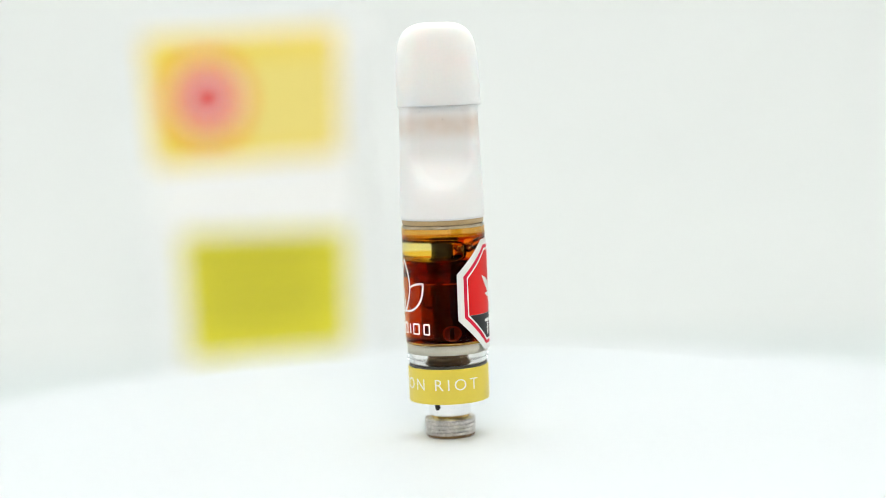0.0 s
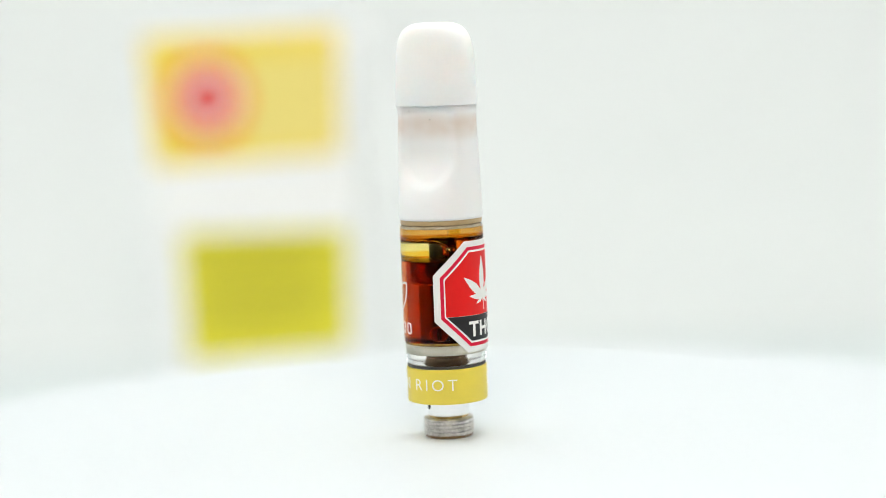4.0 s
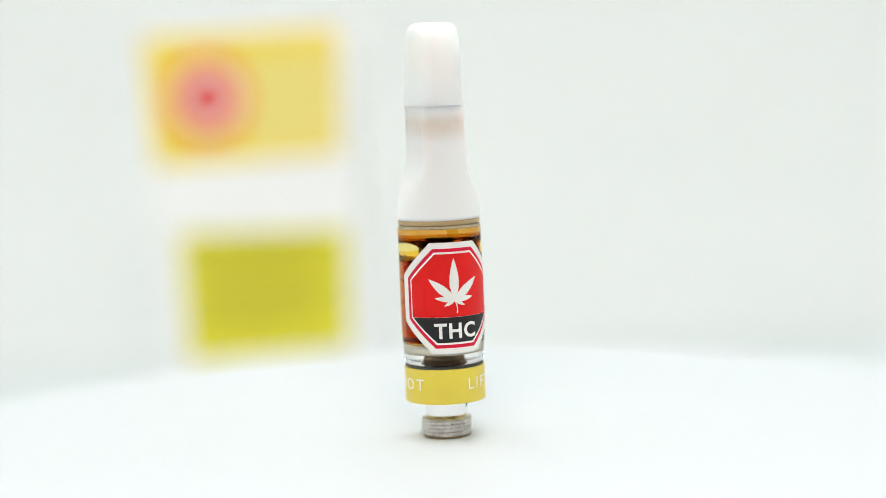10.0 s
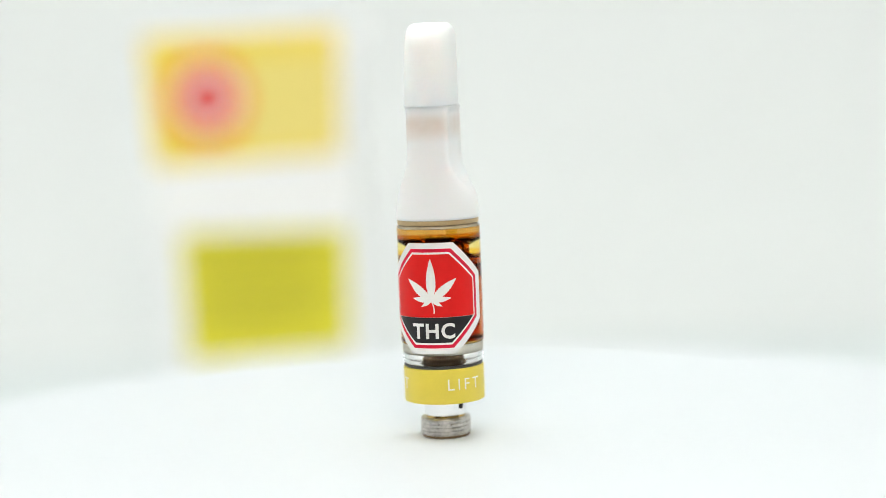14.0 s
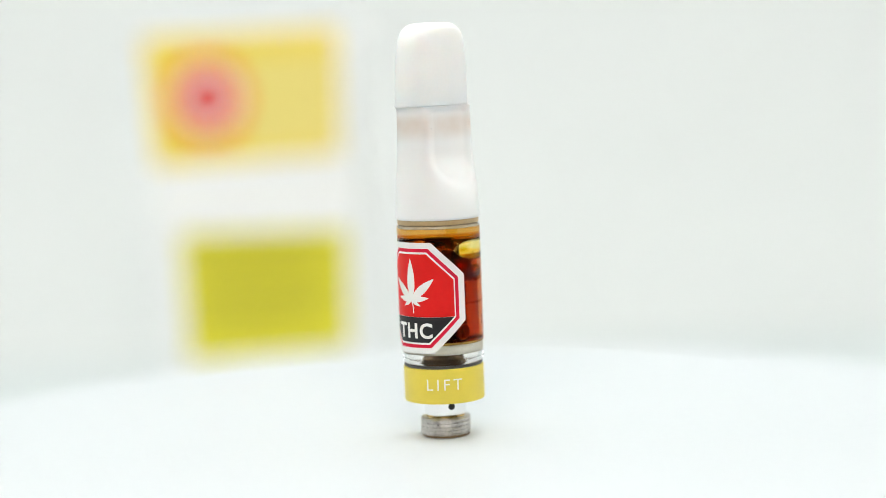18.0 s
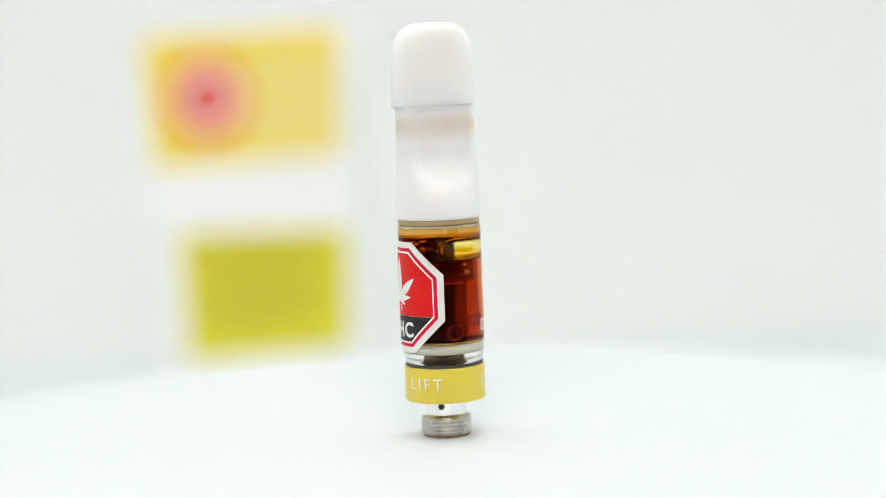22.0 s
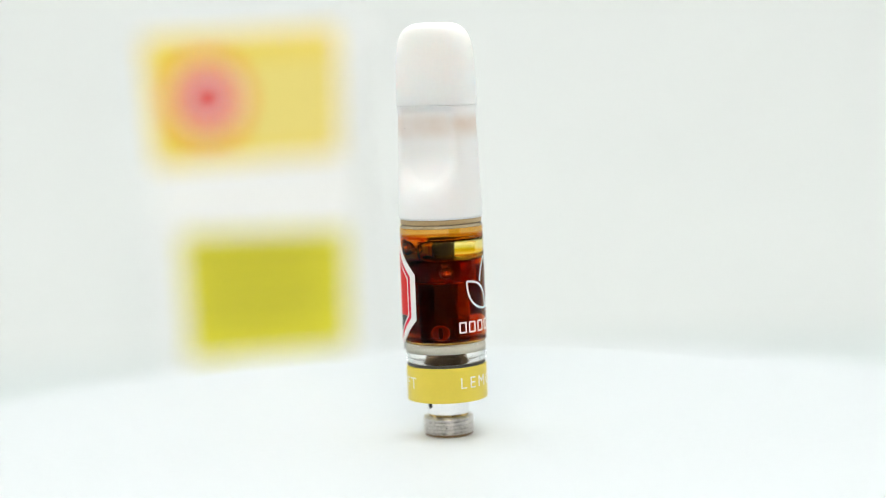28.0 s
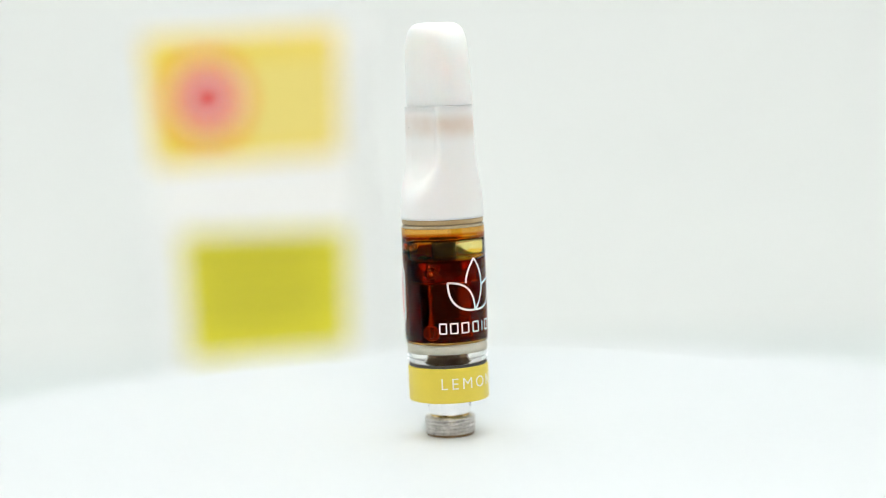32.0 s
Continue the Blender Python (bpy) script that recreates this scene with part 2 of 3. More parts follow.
def leaflet(x, w, angle, length, half, teeth):
    """One serrated leaflet, from its foot, leaning by angle from upright."""
    left, right = [], []
    n = teeth * 2
    for i in range(n + 1):
        s = i / n
        wide = half * math.sin(math.pi * s ** 0.85) ** 0.9 if 0 < s < 1 else 0.0
        if i % 2 and 0 < s < 0.95:
            wide *= 0.86
        left.append((-wide, s * length))
        right.append((wide, s * length))
    pts = left + right[-2:0:-1]
    c, q = math.cos(radians(angle)), math.sin(radians(angle))
    return [(x + u * c + v * q, w - u * q + v * c) for u, v in pts]


def stroke(points, width):
    """A drawn line of even width as quads through (u, w) points."""
    out = []
    side = []
    for i, p in enumerate(points):
        a, b = points[max(i - 1, 0)], points[min(i + 1, len(points) - 1)]
        d = Vector((b[0] - a[0], b[1] - a[1])).normalized()
        side.append(((p[0] - d.y * width / 2, p[1] + d.x * width / 2), (p[0] + d.y * width / 2, p[1] - d.x * width / 2)))
    for s, t in zip(side, side[1:]):
        out.append([s[0], s[1], t[1], t[0]])
    return out


def arc(a, b, bulge, n=14):
    """A bowed line from a to b; bulge to its left in parts of its length."""
    d = (b[0] - a[0], b[1] - a[1])
    return [(a[0] + d[0] * s - d[1] * bulge * 4 * s * (1 - s), a[1] + d[1] * s + d[0] * bulge * 4 * s * (1 - s)) for s in [i / n for i in range(n + 1)]]


# ---- the light tent, open to a darker room in front ----
FLOOR = -0.032
X0, X1, Y0, Y1, YM, YF, TOP = -0.50, 0.50, -0.95, 0.50, -0.36, -0.10, 0.62
YS = -0.06
for name, box, mat, label in (
        ("floor_tent", (X0 - 0.02, X1 + 0.02, YF, Y1 + 0.02, FLOOR - 0.02, FLOOR), SHEET, "white fabric floor of a light tent"),
        ("floor_room", (X0 - 0.02, X1 + 0.02, Y0 - 0.02, YF, FLOOR - 0.02, FLOOR), ROOM, "dark grey table top before the tent"),
        ("wall_west", (X0 - 0.02, X0, YS, Y1, FLOOR, TOP), FABRIC, "plain white fabric side of a light tent"),
        ("wall_east", (X1, X1 + 0.02, YS, Y1, FLOOR, TOP), FABRIC, "plain white fabric side of a light tent"),
        ("wall_room_west", (X0 - 0.02, X0, Y0, YS, FLOOR, TOP), ROOM, "plain dark grey wall before the tent"),
        ("wall_room_east", (X1, X1 + 0.02, Y0, YS, FLOOR, TOP), ROOM, "plain dark grey wall before the tent"),
        ("wall_front", (X0, X1, Y0 - 0.02, Y0, FLOOR, TOP), ROOM, "plain dark grey wall behind the tent's open front"),
        ("ceiling_tent", (X0 - 0.02, X1 + 0.02, YM, Y1 + 0.02, TOP, TOP + 0.02), FABRIC, "plain white fabric top of a light tent"),
        ("ceiling_room", (X0 - 0.02, X1 + 0.02, Y0 - 0.02, YM, TOP, TOP + 0.02), ROOM, "plain dark grey ceiling before the tent")):
    tagged(part(name, block(*box), mat, smooth=False), label, name.split("_")[0], kind="structure")

# the backdrop sweeps from the floor up into the back wall
bm = bmesh.new()
sweep = [(0.28 + 0.2 * math.sin(a), FLOOR + 0.0012 + 0.2 - 0.2 * math.cos(a)) for a in [math.pi / 2 * i / 24 for i in range(25)]] + [(0.48, 0.40), (0.48, TOP)]
back = [(y + 0.018, z) for y, z in sweep[::-1] if z > FLOOR + 0.02] + [(0.52, FLOOR + 0.001), (0.28, FLOOR + 0.0002)]
ends = [[bm.verts.new((x, y, z)) for y, z in sweep + back] for x in (X0, X1)]
for i in range(len(ends[0])):
    j = (i + 1) % len(ends[0])
    bm.faces.new((ends[0][i], ends[0][j], ends[1][j], ends[1][i]))
bm.faces.new(ends[0])
bm.faces.new(ends[1])
crease(tagged(part("wall_back", bm, PAPER), "plain pale paper backdrop sweeping up from the floor", "wall", kind="structure"))

lamp = tagged(new("light_panel"), "flat white lighting panel under the tent top", "lamp")
lamp.location = (0, 0.02, TOP - 0.004)
part("housing", block(-0.16, 0.16, -0.16, 0.16, -0.010, 0.0, 0.002), FRAME, lamp)
part("diffuser", block(-0.15, 0.15, -0.15, 0.15, -0.014, -0.0105), LED, lamp, "glowing white diffuser")
for x, turn in ((X0 + 0.006, 90), (X1 - 0.006, -90)):
    side_lamp = tagged(new("side_light"), "flat white lighting panel on the tent side", "lamp", "lights on the tent sides")
    side_lamp.matrix_basis = pose(x, 0.05, 0.22, 0, 0, turn)
    part("housing", block(-0.11, 0.11, 0.0, 0.005, -0.20, 0.20, 0.001), FRAME, side_lamp)
    part("diffuser", block(-0.10, 0.10, -0.003, -0.0005, -0.19, 0.19), SIDE, side_lamp, "glowing white diffuser")
# unseen fill light and rod, added to brighten the cartridge's front
fill_light = tagged(new("fill_light"), "square white fill light added above the tent's open front", "lamp")
fill_light.matrix_basis = look((0, -0.52, 0.43), (0, 0.05, 0.02))
part("housing", block(-0.21, 0.21, -0.13, 0.13, 0.0, 0.03, 0.006), FRAME, fill_light)
part("diffuser", block(-0.20, 0.20, -0.12, 0.12, -0.005, -0.0005, 0.001), KEY, fill_light, "glowing white diffuser")
part("hanger", block(-0.006, 0.006, -0.006, 0.006, 0.0305, 0.30, 0.001), FRAME, fill_light, "white rod added to hold the fill light").matrix_basis = fill_light.matrix_basis.to_3x3().inverted().to_4x4()


# ---- turntable ----
turntable = tagged(new("turntable"), "round white motor turntable with a plain platter", "turntable")
turntable.location = (0, 0, FLOOR)
part("base", lathe([(0, 0), (60, 0), (62, 1.5), (62, 16), (60.5, 18), (0, 18)], 128), PLATTER, turntable)
platter = part("platter", lathe([(0, 19), (74, 19), (77, 20.5), (78, 23), (78, 28), (77.2, 30.6), (75.5, 31.8), (73, 32), (40, 32), (0, 32)], 160), PLATTER, turntable, "smooth white platter")

# ---- carton behind ----
carton = tagged(new("carton"), "white carton with yellow panels and a red warning mark", "box")
carton.matrix_basis = pose(-0.045, 0.2, FLOOR, 0, 0, -12)
BASE = FLOOR / MM


def carton_face(u, z, out=0.0):
    return Vector((u, -out, z - BASE)) * MM


def carton_sheet(name, outline, out, mat, label="", parent=None):
    bm = bmesh.new()
    lo = [bm.verts.new(carton_face(u, z, out)) for u, z in outline]
    hi = [bm.verts.new(carton_face(u, z, out + 0.12)) for u, z in outline]
    bm.faces.new(lo)
    bm.faces.new(hi)
    for i in range(len(lo)):
        j = (i + 1) % len(lo)
        bm.faces.new((lo[i], lo[j], hi[j], hi[i]))
    return part(name, bm, mat, parent or carton, label, smooth=False)


bm = block(-0.0212, 0.0251, 0.0, 0.022, 0.0, 0.0892, 0.0006)
for v in bm.verts:
    s = v.co.z / 0.087
    v.co.x += (s - 0.5) * (-0.0045 if v.co.x < 0 else 0.0012)
part("body", bm, CARD, carton, smooth=False)
upper = carton_sheet("upper_panel", [(-21.3, 24.8), (23.4, 26.8), (23.9, 55.6), (-23.0, 54.9)], 0.02, LEMON, "lemon-yellow printed panel")
carton_sheet("pale_patch", [(0.5, 27.6), (22.6, 28.6), (23.0, 50.5), (1.0, 50.0)], 0.16, PALE_LEMON, "pale yellow printed patch", upper)
halo = carton_sheet("orange_disc", [(-7.6 + 10.2 * math.cos(a), 40.4 + 10.2 * math.sin(a)) for a in [2 * math.pi * i / 40 for i in range(40)]], 0.30, ORANGE, "orange printed disc", upper)
carton_sheet("mark_border", [(-7.5 + u, 40.6 + w) for u, w in octagon(7.0, 7.0)], 0.44, STICKER, "white eight-sided mark", upper)
carton_sheet("mark_field", [(-7.5 + u, 40.6 + w) for u, w in octagon(5.0, 5.0)], 0.58, RED_INK, "red eight-sided field", upper)
carton_sheet("mark_leaf", [(-7.5 + u, 40.9 + w) for u, w in octagon(0.9, 1.0)], 0.72, WHITE_INK, "white shape in the red field", upper)
lower = carton_sheet("lower_panel", [(-15.4, -21.0), (23.6, -17.6), (23.9, 9.8), (-16.2, 9.2)], 0.02, OLIVE, "olive-yellow printed panel")
for i in range(6):
    z = 5.6 - i * 3.6
    carton_sheet("text_bar", [(-11.5, z), (19.5 - (i % 3) * 3.0, z + 0.4), (19.5 - (i % 3) * 3.0, z + 1.6), (-11.5, z + 1.2)], 0.16, OLIVE_BAR, "", lower)

# ---- cartridge ----
cart = tagged(new("vape_cartridge"), "glass vape cartridge with amber oil and white mouthpiece, standing upright", "cartridge")
R = 5.26

# threaded end
rows = []
for k in range(133):
    z = 0.30 + k * 2.25 / 132
    row = []
    for i in range(180):
        a = 2 * math.pi * i / 180
        ph = (z / 0.47 - i / 180) % 1.0
        ridge = min(1.0, 2.4 * (1 - abs(2 * ph - 1)))
        fade = min(1.0, (z - 0.30) / 0.15, (2.55 - z) / 0.12)
        r = 3.02 + 0.15 * ridge * max(fade, 0.0)
        row.append((r * math.sin(a), -r * math.cos(a), z))
    rows.append(row)
rows.insert(0, [(2.80 * math.sin(2 * math.pi * i / 180), -2.80 * math.cos(2 * math.pi * i / 180), 0.0) for i in range(180)])
part("thread", grid_body(rows), NICKEL, cart, "grey nickel screw thread")
# added dark brown ring: puts the warm contact shade at the thread's foot
part("shade_ring", turned_ring([(2.2, 0.0), (2.86, 0.0), (3.02, 0.10), (3.06, 0.22), (3.06, 0.36), (2.98, 0.44), (2.2, 0.44)], 128), BROWN_SHADE, cart, "added brown ring for the warm shade under the thread")
part("groove", lathe([(0, 2.4), (2.5, 2.4), (2.5, 2.95), (0, 2.95)]), BRASS, cart, "brass-coloured groove")
neck = part("neck", lathe([(0, 2.80), (2.55, 2.80), (2.68, 2.92), (2.68, 4.85), (0, 4.85)]), CHROME, cart, "polished chrome neck")
crease(neck)
for turn in (60.0, 230.0):
    disc = flat([[(0.43 * math.cos(b), 0.43 * math.sin(b)) for b in [2 * math.pi * i / 24 for i in range(24)]]])
    part("air_hole", wrap(disc, 2.68, turn, 4.03, 0.006), HOLE, neck, "small black air hole")

# printed band
band = crease(part("band", turned_ring([(2.6, 4.78), (4.92, 4.78), (5.04, 4.83), (5.09, 4.95), (5.1, 9.12), (5.02, 9.2), (2.6, 9.2)], 128), YELLOW, cart, "lemon-yellow printed band"))
part("lettering", wrap(lettering("LIFT", 4.55, 1.38, 1.35, -0.006), 5.1, 42.8, 7.26, 0.02), WHITE_INK, band, "white lettering", smooth=False)
part("lettering", wrap(lettering("LEMON", 8.06, 1.42, 1.35, -0.006), 5.1, 183.4, 7.27, 0.02), WHITE_INK, band, "white lettering", smooth=False)
part("lettering", wrap(lettering("RIOT", 5.74, 1.42, 1.35, -0.006), 5.1, 278.0, 7.27, 0.02), WHITE_INK, band, "white lettering", smooth=False)
part("sealing_ring", turned_ring(fillet_tube(4.35, 4.98, 9.22, 9.52, 0.1)), DARK, cart, "dark sealing ring")

# glass with its filling
part("base_plate", lathe(fillet_tube(0, 4.30, 9.21, 9.62, 0.08)), CHROME, cart, "bright metal plate under the glass")
tube = part("glass_tube", lathe([(0, 12.20), (5.14, 12.20), (5.19, 12.26), (5.22, 12.5), (5.24, 13.2), (5.26, 14.2), (5.26, 26.60), (5.26, 26.825), (0, 26.825)], 160), GLASS, cart, "clear glass tank")
crease(tube, 60)
part("glass_foot", lathe([(0, 9.54), (4.5, 9.54), (4.75, 9.57), (4.92, 9.68), (5.02, 9.9), (5.08, 10.3), (5.10, 10.8), (5.13, 11.5), (5.13, 12.13), (5.09, 12.18), (0, 12.18)], 160), GLASS, cart, "clear glass foot")
part("foot", lathe([(0, 9.6), (2.1, 9.63), (2.1, 9.88), (1.85, 10.0), (1.75, 10.4), (1.75, 10.95), (0, 10.95)]), FOOT, cart, "steel foot of the core")
part("gasket", turned_ring([(1.0, 10.93), (4.62, 10.93), (4.72, 11.0), (4.78, 11.5), (4.78, 12.05), (4.72, 12.14), (1.0, 12.14)], 128), GASKET, cart, "milky white gasket")
core = crease(part("core", lathe([(0, 12.26), (2.20, 12.26), (2.20, 22.45), (0, 22.45)]), STEEL, cart, "steel wick core in the oil"))
part("stem", lathe([(0, 22.47), (1.25, 22.47), (1.25, 25.5), (0, 25.5)]), STEM, cart, "dark stem above the core")
part("collar", turned_ring(fillet_tube(1.9, 2.85, 19.85, 22.4, 0.15)), COLLAR, cart, "plum-coloured metal collar in the oil")
# brass ring painted in as the highlight on the collar's lower edge
part("collar_glint", turned_ring(fillet_tube(2.3, 2.88, 19.72, 19.83, 0.04)), BRASS, cart, "thin brass ring for the highlight under the collar")
for turn in (106.0, 280.0):
    a = radians(turn)
    ob = part("intake_hole", lathe([(0, 0), (0.80, 0), (0.88, 0.04), (0.88, 0.08), (0.76, 0.08), (0.70, 0.03), (0, 0.02)], 40), INTAKE, core, "round intake hole")
    part("hole_rim", turned_ring([(0.80, 0.02), (0.98, 0.02), (0.98, 0.12), (0.92, 0.16), (0.80, 0.12)], 48), HOLE_RIM, ob, "reddish rim of the hole")
    ob.matrix_basis = Matrix.Translation((2.16 * MM * math.sin(a), -2.16 * MM * math.cos(a), 13.5 * MM)) @ Euler((math.pi / 2, 0, a)).to_matrix().to_4x4()
oil = part("oil", lathe(fillet_tube(0, 4.7, 12.38, 22.55, 0.3), 128), OIL, cart, "dark amber oil")
# the glowing line at the oil's foot is coloured in as a gold metal ring
part("oil_glint", turned_ring(fillet_tube(4.2, 5.0, 12.23, 12.50, 0.1), 128), GOLD_GLINT, oil, "metal ring for the golden glint at the oil's foot")
part("oil_core", lathe(fillet_tube(0, 3.2, 12.75, 22.45, 0.3), 128), OIL_CORE, oil)
part("oil_film", lathe(fillet_tube(0, 5.02, 22.58, 25.42, 0.2), 128), OIL_FILM, oil, "thin yellow oil film")
part("oil_top", lathe(fillet_tube(0, 5.02, 25.60, 26.70, 0.2), 128), OIL_TOP, oil, "golden oil at the top")
part("oil_rim", turned_ring(fillet_tube(3.5, 5.02, 25.44, 25.58, 0.05), 128), OIL_TOP, oil, "dark line of oil")
part("rim", turned_ring([(2.0, 26.835), (5.26, 26.835), (5.26, 26.95), (5.23, 27.03), (5.16, 27.12), (5.06, 27.2), (4.95, 27.26), (2.0, 27.26)]), RIM, cart, "pale frosted rim of the glass")
part("seal", turned_ring(fillet_tube(2.0, 5.16, 27.28, 27.89, 0.12)), SEAL, cart, "tan seal under the mouthpiece")


def sector(a0, a1, r0, r1, z0, z1, blunt, n=72):
    """A rounded length of ring between two angles, with blunt or tapered ends."""
    rows = []
    for k in range(n + 1):
        s = k / n
        a = radians(a0 + (a1 - a0) * s)
        end = min(s, 1 - s) * radians(abs(a1 - a0)) * (r0 + r1) / 2
        g = max(0.03, math.sqrt(max(0.0, 1 - max(0.0, 1 - end / blunt) ** 2)))
        row = []
        for i in range(28):
            b = 2 * math.pi * i / 28
            cx, cz = math.cos(b), math.sin(b)
            e = 0.30
            x = math.copysign(abs(cx) ** e, cx)
            z = math.copysign(abs(cz) ** e, cz)
            r = (r0 + r1) / 2 + x * g * (r1 - r0) / 2
            row.append((r * math.sin(a), -r * math.cos(a), (z0 + z1) / 2 + z * g * (z1 - z0) / 2))
        rows.append(row)
    return grid_body(rows)


part("oil_fill", sector(-50, 67, 1.8, 4.66, 22.62, 25.4, 0.4, 40), OIL, oil)
part("air_pocket", sector(69, 310, 1.35, 4.98, 22.62, 25.38, 2.0), AIR, oil, "long yellow air pocket")

# a gold-tinted wedge stands in for light reflected off the oil's meniscus
rows = []
for k in range(73):
    a = radians(78 + 222 * k / 72)
    rows.append([(r * math.sin(a), -r * math.cos(a), z) for r, z in ((4.94, 22.66), (4.94, 23.55), (4.6, 23.22), (4.0, 22.92), (3.2, 22.72), (2.6, 22.66))])
part("meniscus_sheen", grid_body(rows), OIL_SHEEN, oil, "golden tint for light reflected off the oil below the pocket")


def bubble(turn, r, z, size, heart=False):
    bm = bmesh.new()
    bmesh.ops.create_icosphere(bm, subdivisions=3, radius=size * MM)
    a = radians(turn)
    for v in bm.verts:
        v.co = v.co + Vector((r * math.sin(a), -r * math.cos(a), z)) * MM
    ob = part("bubble", bm, BUBBLE, cart, "small round air bubble in the oil")
    if heart:
        # a small amber core stands in for the bubble's golden highlight
        bm = bmesh.new()
        bmesh.ops.create_icosphere(bm, subdivisions=3, radius=size * 0.55 * MM)
        for v in bm.verts:
            v.co *= 1 + 0.22 * noise.noise(v.co * 4200)
            v.co += Vector((r * math.sin(a), -r * math.cos(a), z)) * MM
        part("bubble_glint", bm, AMBER_GLINT, ob, "crinkled amber core for the glint in the bubble")
    return ob


for args in ((124, 3.5, 21.1, 0.85, True), (121, 3.1, 22.1, 0.36), (45, 3.75, 24.3, 0.92, True), (60, 3.5, 24.1, 0.38), (30, 3.6, 24.9, 0.45), (315, 3.6, 24.2, 0.5), (20, 3.8, 23.6, 0.3), (190, 4.75, 25.46, 0.10), (194, 4.75, 25.46, 0.07), (198, 4.78, 25.47, 0.12), (203, 4.76, 25.46, 0.08), (268, 4.76, 25.46, 0.10), (275, 4.75, 25.47, 0.08), (75, 3.6, 24.9, 0.28), (67, 3.9, 24.0, 0.22)):
    bubble(*args)

# sticker on the glass
sticker = part("warning_sticker", wrap(flat([octagon(7.07, 6.97)]), R, -0.8, 18.23, 0.10), STICKER, cart, "eight-sided warning sticker with a white border")
crease(sticker)
part("border_line", wrap(flat([octagon(6.34, 6.24)]), R + 0.10, -0.8, 18.23, 0.012), CRIMSON_INK, sticker, "crimson border line", smooth=False)
part("inner_line", wrap(flat([octagon(5.90, 5.80)]), R + 0.112, -0.8, 18.23, 0.010), STICKER, sticker, "thin white line", smooth=False)
part("red_field", wrap(flat([octagon(5.74, 5.56, low=-2.35)]), R + 0.122, -0.8, 18.23, 0.010), RED_INK, sticker, "bright red field", smooth=False)
part("black_field", wrap(flat([octagon(5.74, 5.56, high=-2.37)]), R + 0.122, -0.8, 18.23, 0.010), BLACK_INK, sticker, "black lower field", smooth=False)
part("lettering", wrap(lettering("THC", 5.6, 1.98, 1.12, 0.028), R + 0.132, -0.3, 14.15, 0.012), WHITE_INK, sticker, "bold white lettering", smooth=False)
blades = [leaflet(0, -0.25, 0, 5.25, 0.62, 14)]
for side in (-1, 1):
    blades += [leaflet(0, -0.25, side * 50, 4.25, 0.58, 12), leaflet(0, -0.25, side * 83, 2.55, 0.36, 9), leaflet(0, -0.25, side * 118, 1.55, 0.24, 6)]
for b in blades:
    part("leaf_blade", wrap(flat([b]), R + 0.132, -0.8, 18.23, 0.012), WHITE_INK, sticker, smooth=False)
part("leaf_stem", wrap(flat(stroke(arc((0, -0.3), (0.28, -1.85), 0.08, 6), 0.13)), R + 0.132, -0.8, 18.23, 0.012), WHITE_INK, sticker, smooth=False)

# white printing on the glass: three petals and a row of plain bars
PETAL = 193.0
mid_left, mid_right = arc((0, 16.40), (0, 22.95), 0.21, 28), arc((0, 16.40), (0, 22.95), -0.21, 28)
lines = [[p for p in mid_left if p[1] > 19.8], mid_right]
for side in (-1, 1):
    inner = arc((side * 0.05, 16.45), (side * 3.75, 20.05), side * 0.24, 28)
    lines += [inner if side < 0 else [p for p in inner if p[0] > 1.32], arc((side * 0.05, 16.45), (side * 3.75, 20.05), -side * 0.26, 20)]
for ln in lines:
    part("petal_outline", wrap(flat(stroke(ln, 0.26)), R, PETAL, 0, 0.02), WHITE_INK, cart, "white printed petal outline", smooth=False)
for u, wide in ((-4.35, 0.85), (-2.95, 0.90), (-1.45, 0.92), (0.15, 0.92), (1.40, 0.0), (2.60, 1.0), (4.25, 0.75)):
    a, h = wide / 2, 0.62
    outline = [(u, h), (u, -h)] if not wide else [(u - a, h), (u + a, h), (u + a, -h), (u - a, -h), (u - a, h)]
    strokes = [q for p0, p1 in zip(outline, outline[1:]) for q in stroke([p0, p1], 0.19)]
    part("printed_shape", wrap(flat(strokes), R, 191.0, 14.32, 0.02), WHITE_INK, cart, "plain white printed outline", smooth=False)


# mouthpiece
def mouth_row(z):
    rad = 5.32 - 0.42 * min(max((z - 27.9) / 14.1, 0), 1)
    if z < 28.2:
        rad -= (28.2 - z) * 0.4
    s = max((36.4 - z) / 5.2, 0.0)
    top = max((z - 41.2) / 0.82, 0.0) ** 2
    rad += 0.12 * top
    plus = 2.72 + 2.65 * s ** 2.2 + 0.15 * top
    minus = 3.0 + 2.4 * s ** 1.9 + 0.05 * top
    row = []
    for i in range(288):
        a = 2 * math.pi * i / 288
        x, y = rad * math.sin(a), -rad * math.cos(a)
        lim = plus if x > 0 else minus
        q = abs(x) / lim
        if q > 0:
            x = math.copysign(abs(x) / (1 + q ** 6) ** (1 / 6), x)
        # the scoop: a shallow recess with a round lower end
        inside = min(max((4.05 - math.hypot(y, min(z - 35.5, 0.0))) / 1.5, 0.0), 1.0) * min(1.0, (42.05 - z) / 0.9)
        x -= math.copysign(0.28 * inside * inside * (3 - 2 * inside), x)
        row.append((x, y, z))
    return row


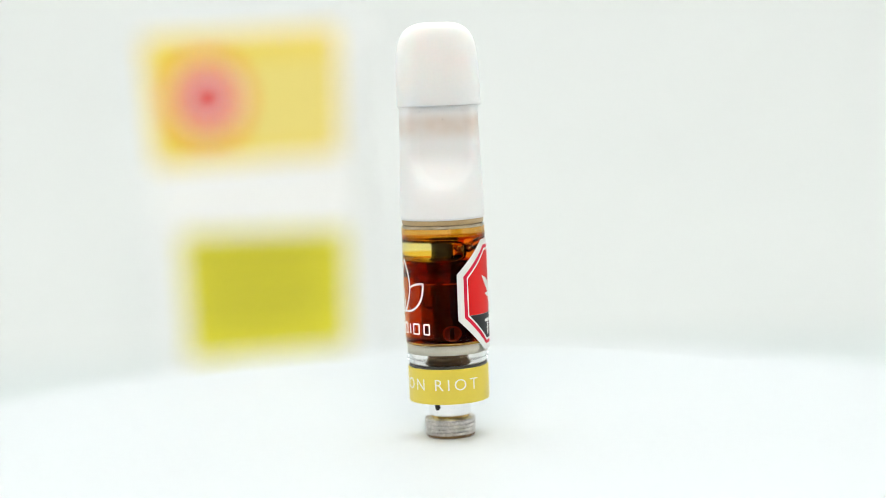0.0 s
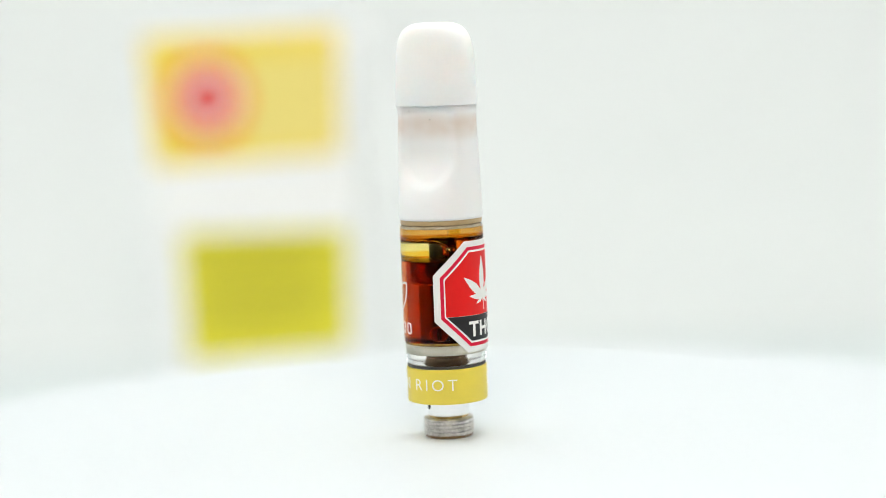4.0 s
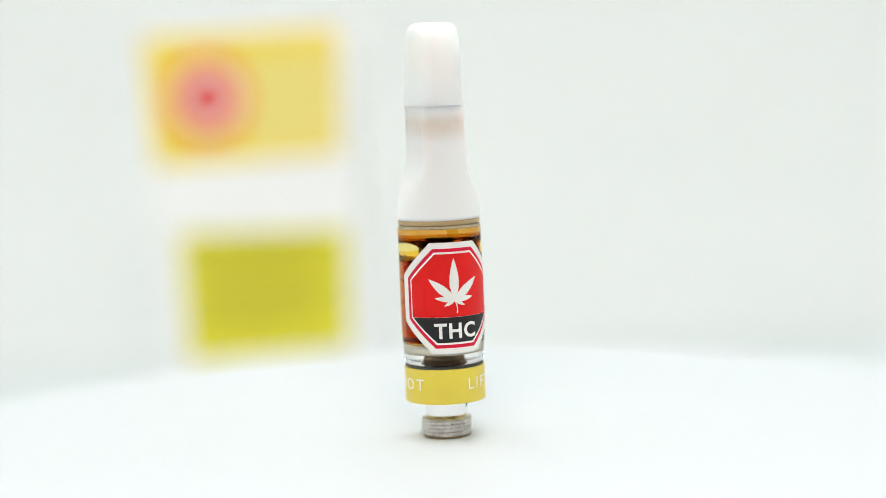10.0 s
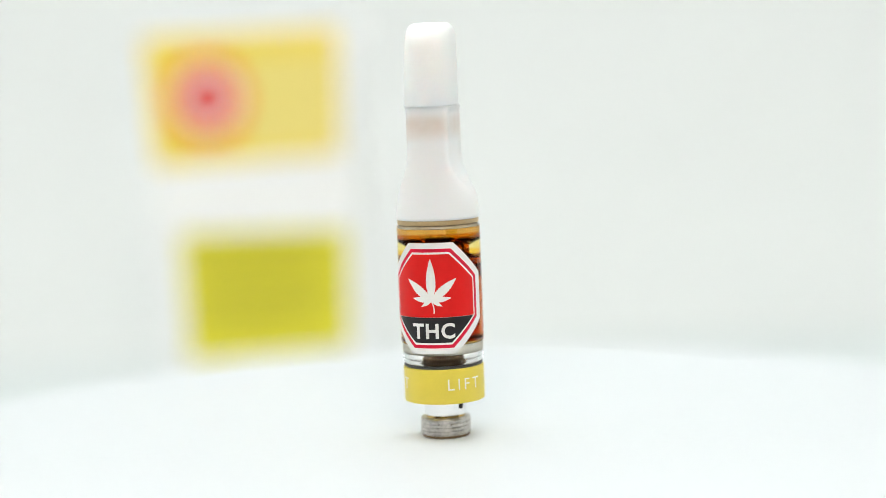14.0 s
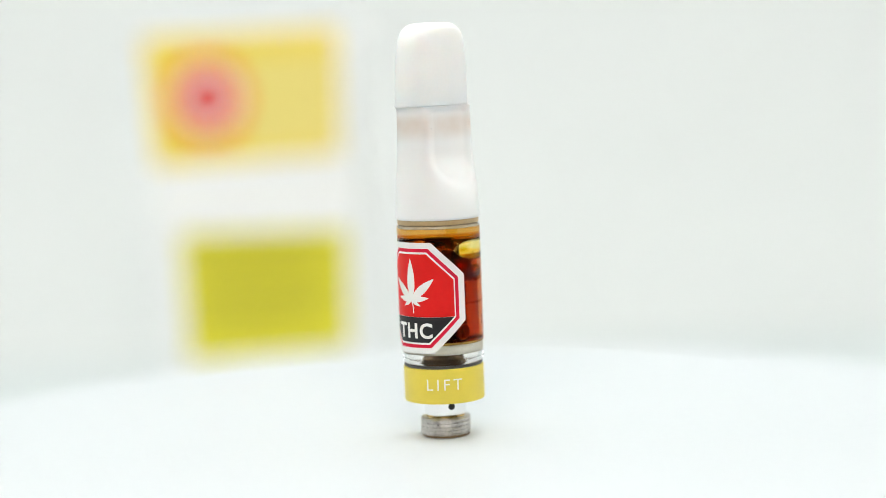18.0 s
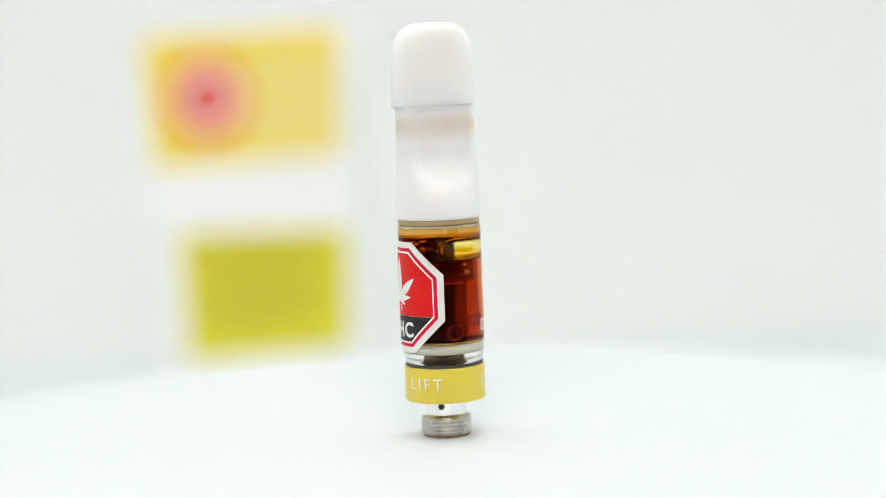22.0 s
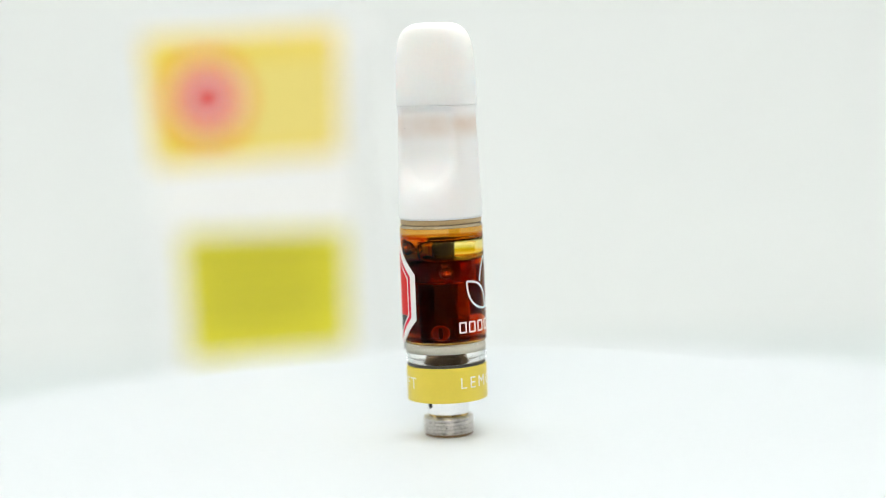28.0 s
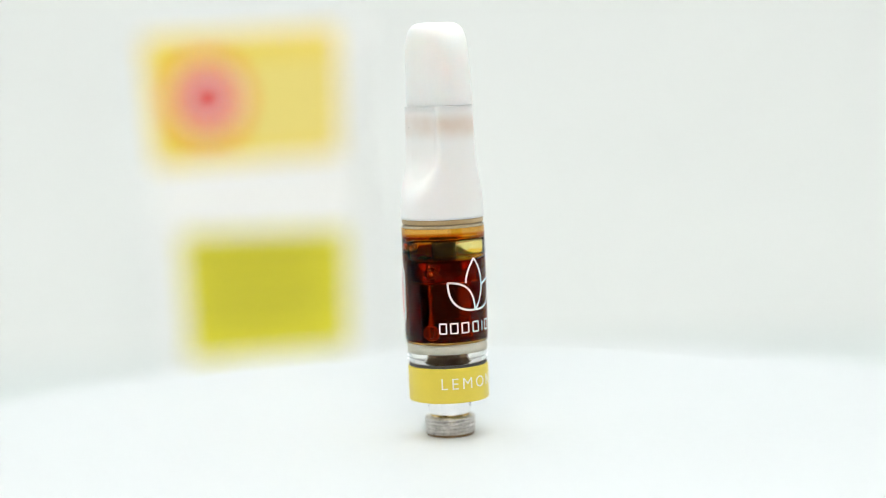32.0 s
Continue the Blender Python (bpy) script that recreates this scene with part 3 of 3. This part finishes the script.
zs = [27.9 + 0.1 * i for i in range(4)] + [28.3 + i * 0.14 for i in range(99)]
mouthpiece = part("mouthpiece", grid_body([mouth_row(z) for z in zs]), MOUTH, cart, "glossy white plastic mouthpiece with scooped sides")
for sx, y, z, size in ((-1, 2.6, 41.5, 0.05), (-1, -0.3, 40.4, 0.06), (1, -3.3, 39.3, 0.05)):
    near = min(mouth_row(z), key=lambda q: abs(q[1] - y) + (9 if q[0] * sx < 0 else 0))
    bm = bmesh.new()
    bmesh.ops.create_icosphere(bm, subdivisions=1, radius=size * MM)
    for v in bm.verts:
        v.co = Vector((v.co.x * 0.5 + near[0] * MM, v.co.y + near[1] * MM, v.co.z + z * MM))
    part("speck", bm, DARK, mouthpiece, "tiny dark speck of dust")


def between(z, table):
    """Smoothly joined heights and half-widths."""
    hs, ws = zip(*table)
    return float(np.interp(z, hs, ws))


def cap_row(z):
    wide = between(z, ((42.0, 5.27), (44.7, 5.22), (48.2, 5.07), (49.0, 4.97), (49.8, 4.83), (50.5, 4.62), (51.1, 4.30), (51.55, 3.93), (51.95, 3.40), (52.2, 2.90), (52.36, 2.4), (52.45, 1.7)))
    thin = between(z, ((42.0, 3.17), (48.0, 3.02), (50.5, 2.94), (51.2, 2.88), (51.7, 2.76), (52.05, 2.56), (52.25, 2.35), (52.38, 2.1), (52.45, 1.7)))
    lean = 0.025 * (52.45 - z)
    foot = 0.10 * max(0.0, 1 - (z - 42.0) / 0.14) ** 2 - 0.03 * math.exp(-((z - 42.2) / 0.10) ** 2)
    row = []
    for i in range(160):
        a = 2 * math.pi * i / 160
        c, q = math.cos(a), math.sin(a)
        e = 2 / 2.6
        row.append((math.copysign(abs(q) ** e, q) * (thin - foot) - lean, -math.copysign(abs(c) ** e, c) * (wide - foot) - 0.4 * lean, z))
    return row


zs = [42.0, 42.03, 42.06, 42.10, 42.14, 42.18, 42.22, 42.26] + [42.3 + 0.28 * i for i in range(33)] + [51.45 + 0.08 * i for i in range(10)] + [52.22, 52.28, 52.33, 52.36, 52.40, 52.43, 52.45]
cap = part("silicone_cap", grid_body([cap_row(z) for z in zs]), SILICONE, cart, "soft white silicone cap")
crease(cap, 50)


def motions():
    turn = lambda t: -7.58 * (t - 12.39)
    walk(cart, [(float(t), pose(0.00005, 0, 0, 0, 0, turn(t)) @ Matrix.Translation((-0.000340, -0.000190, 0.00001))) for t in range(0, 33, 2)])
    walk(platter, [(float(t), pose(0, 0, 0, 0, 0, turn(t))) for t in range(0, 33, 4)])


motions()
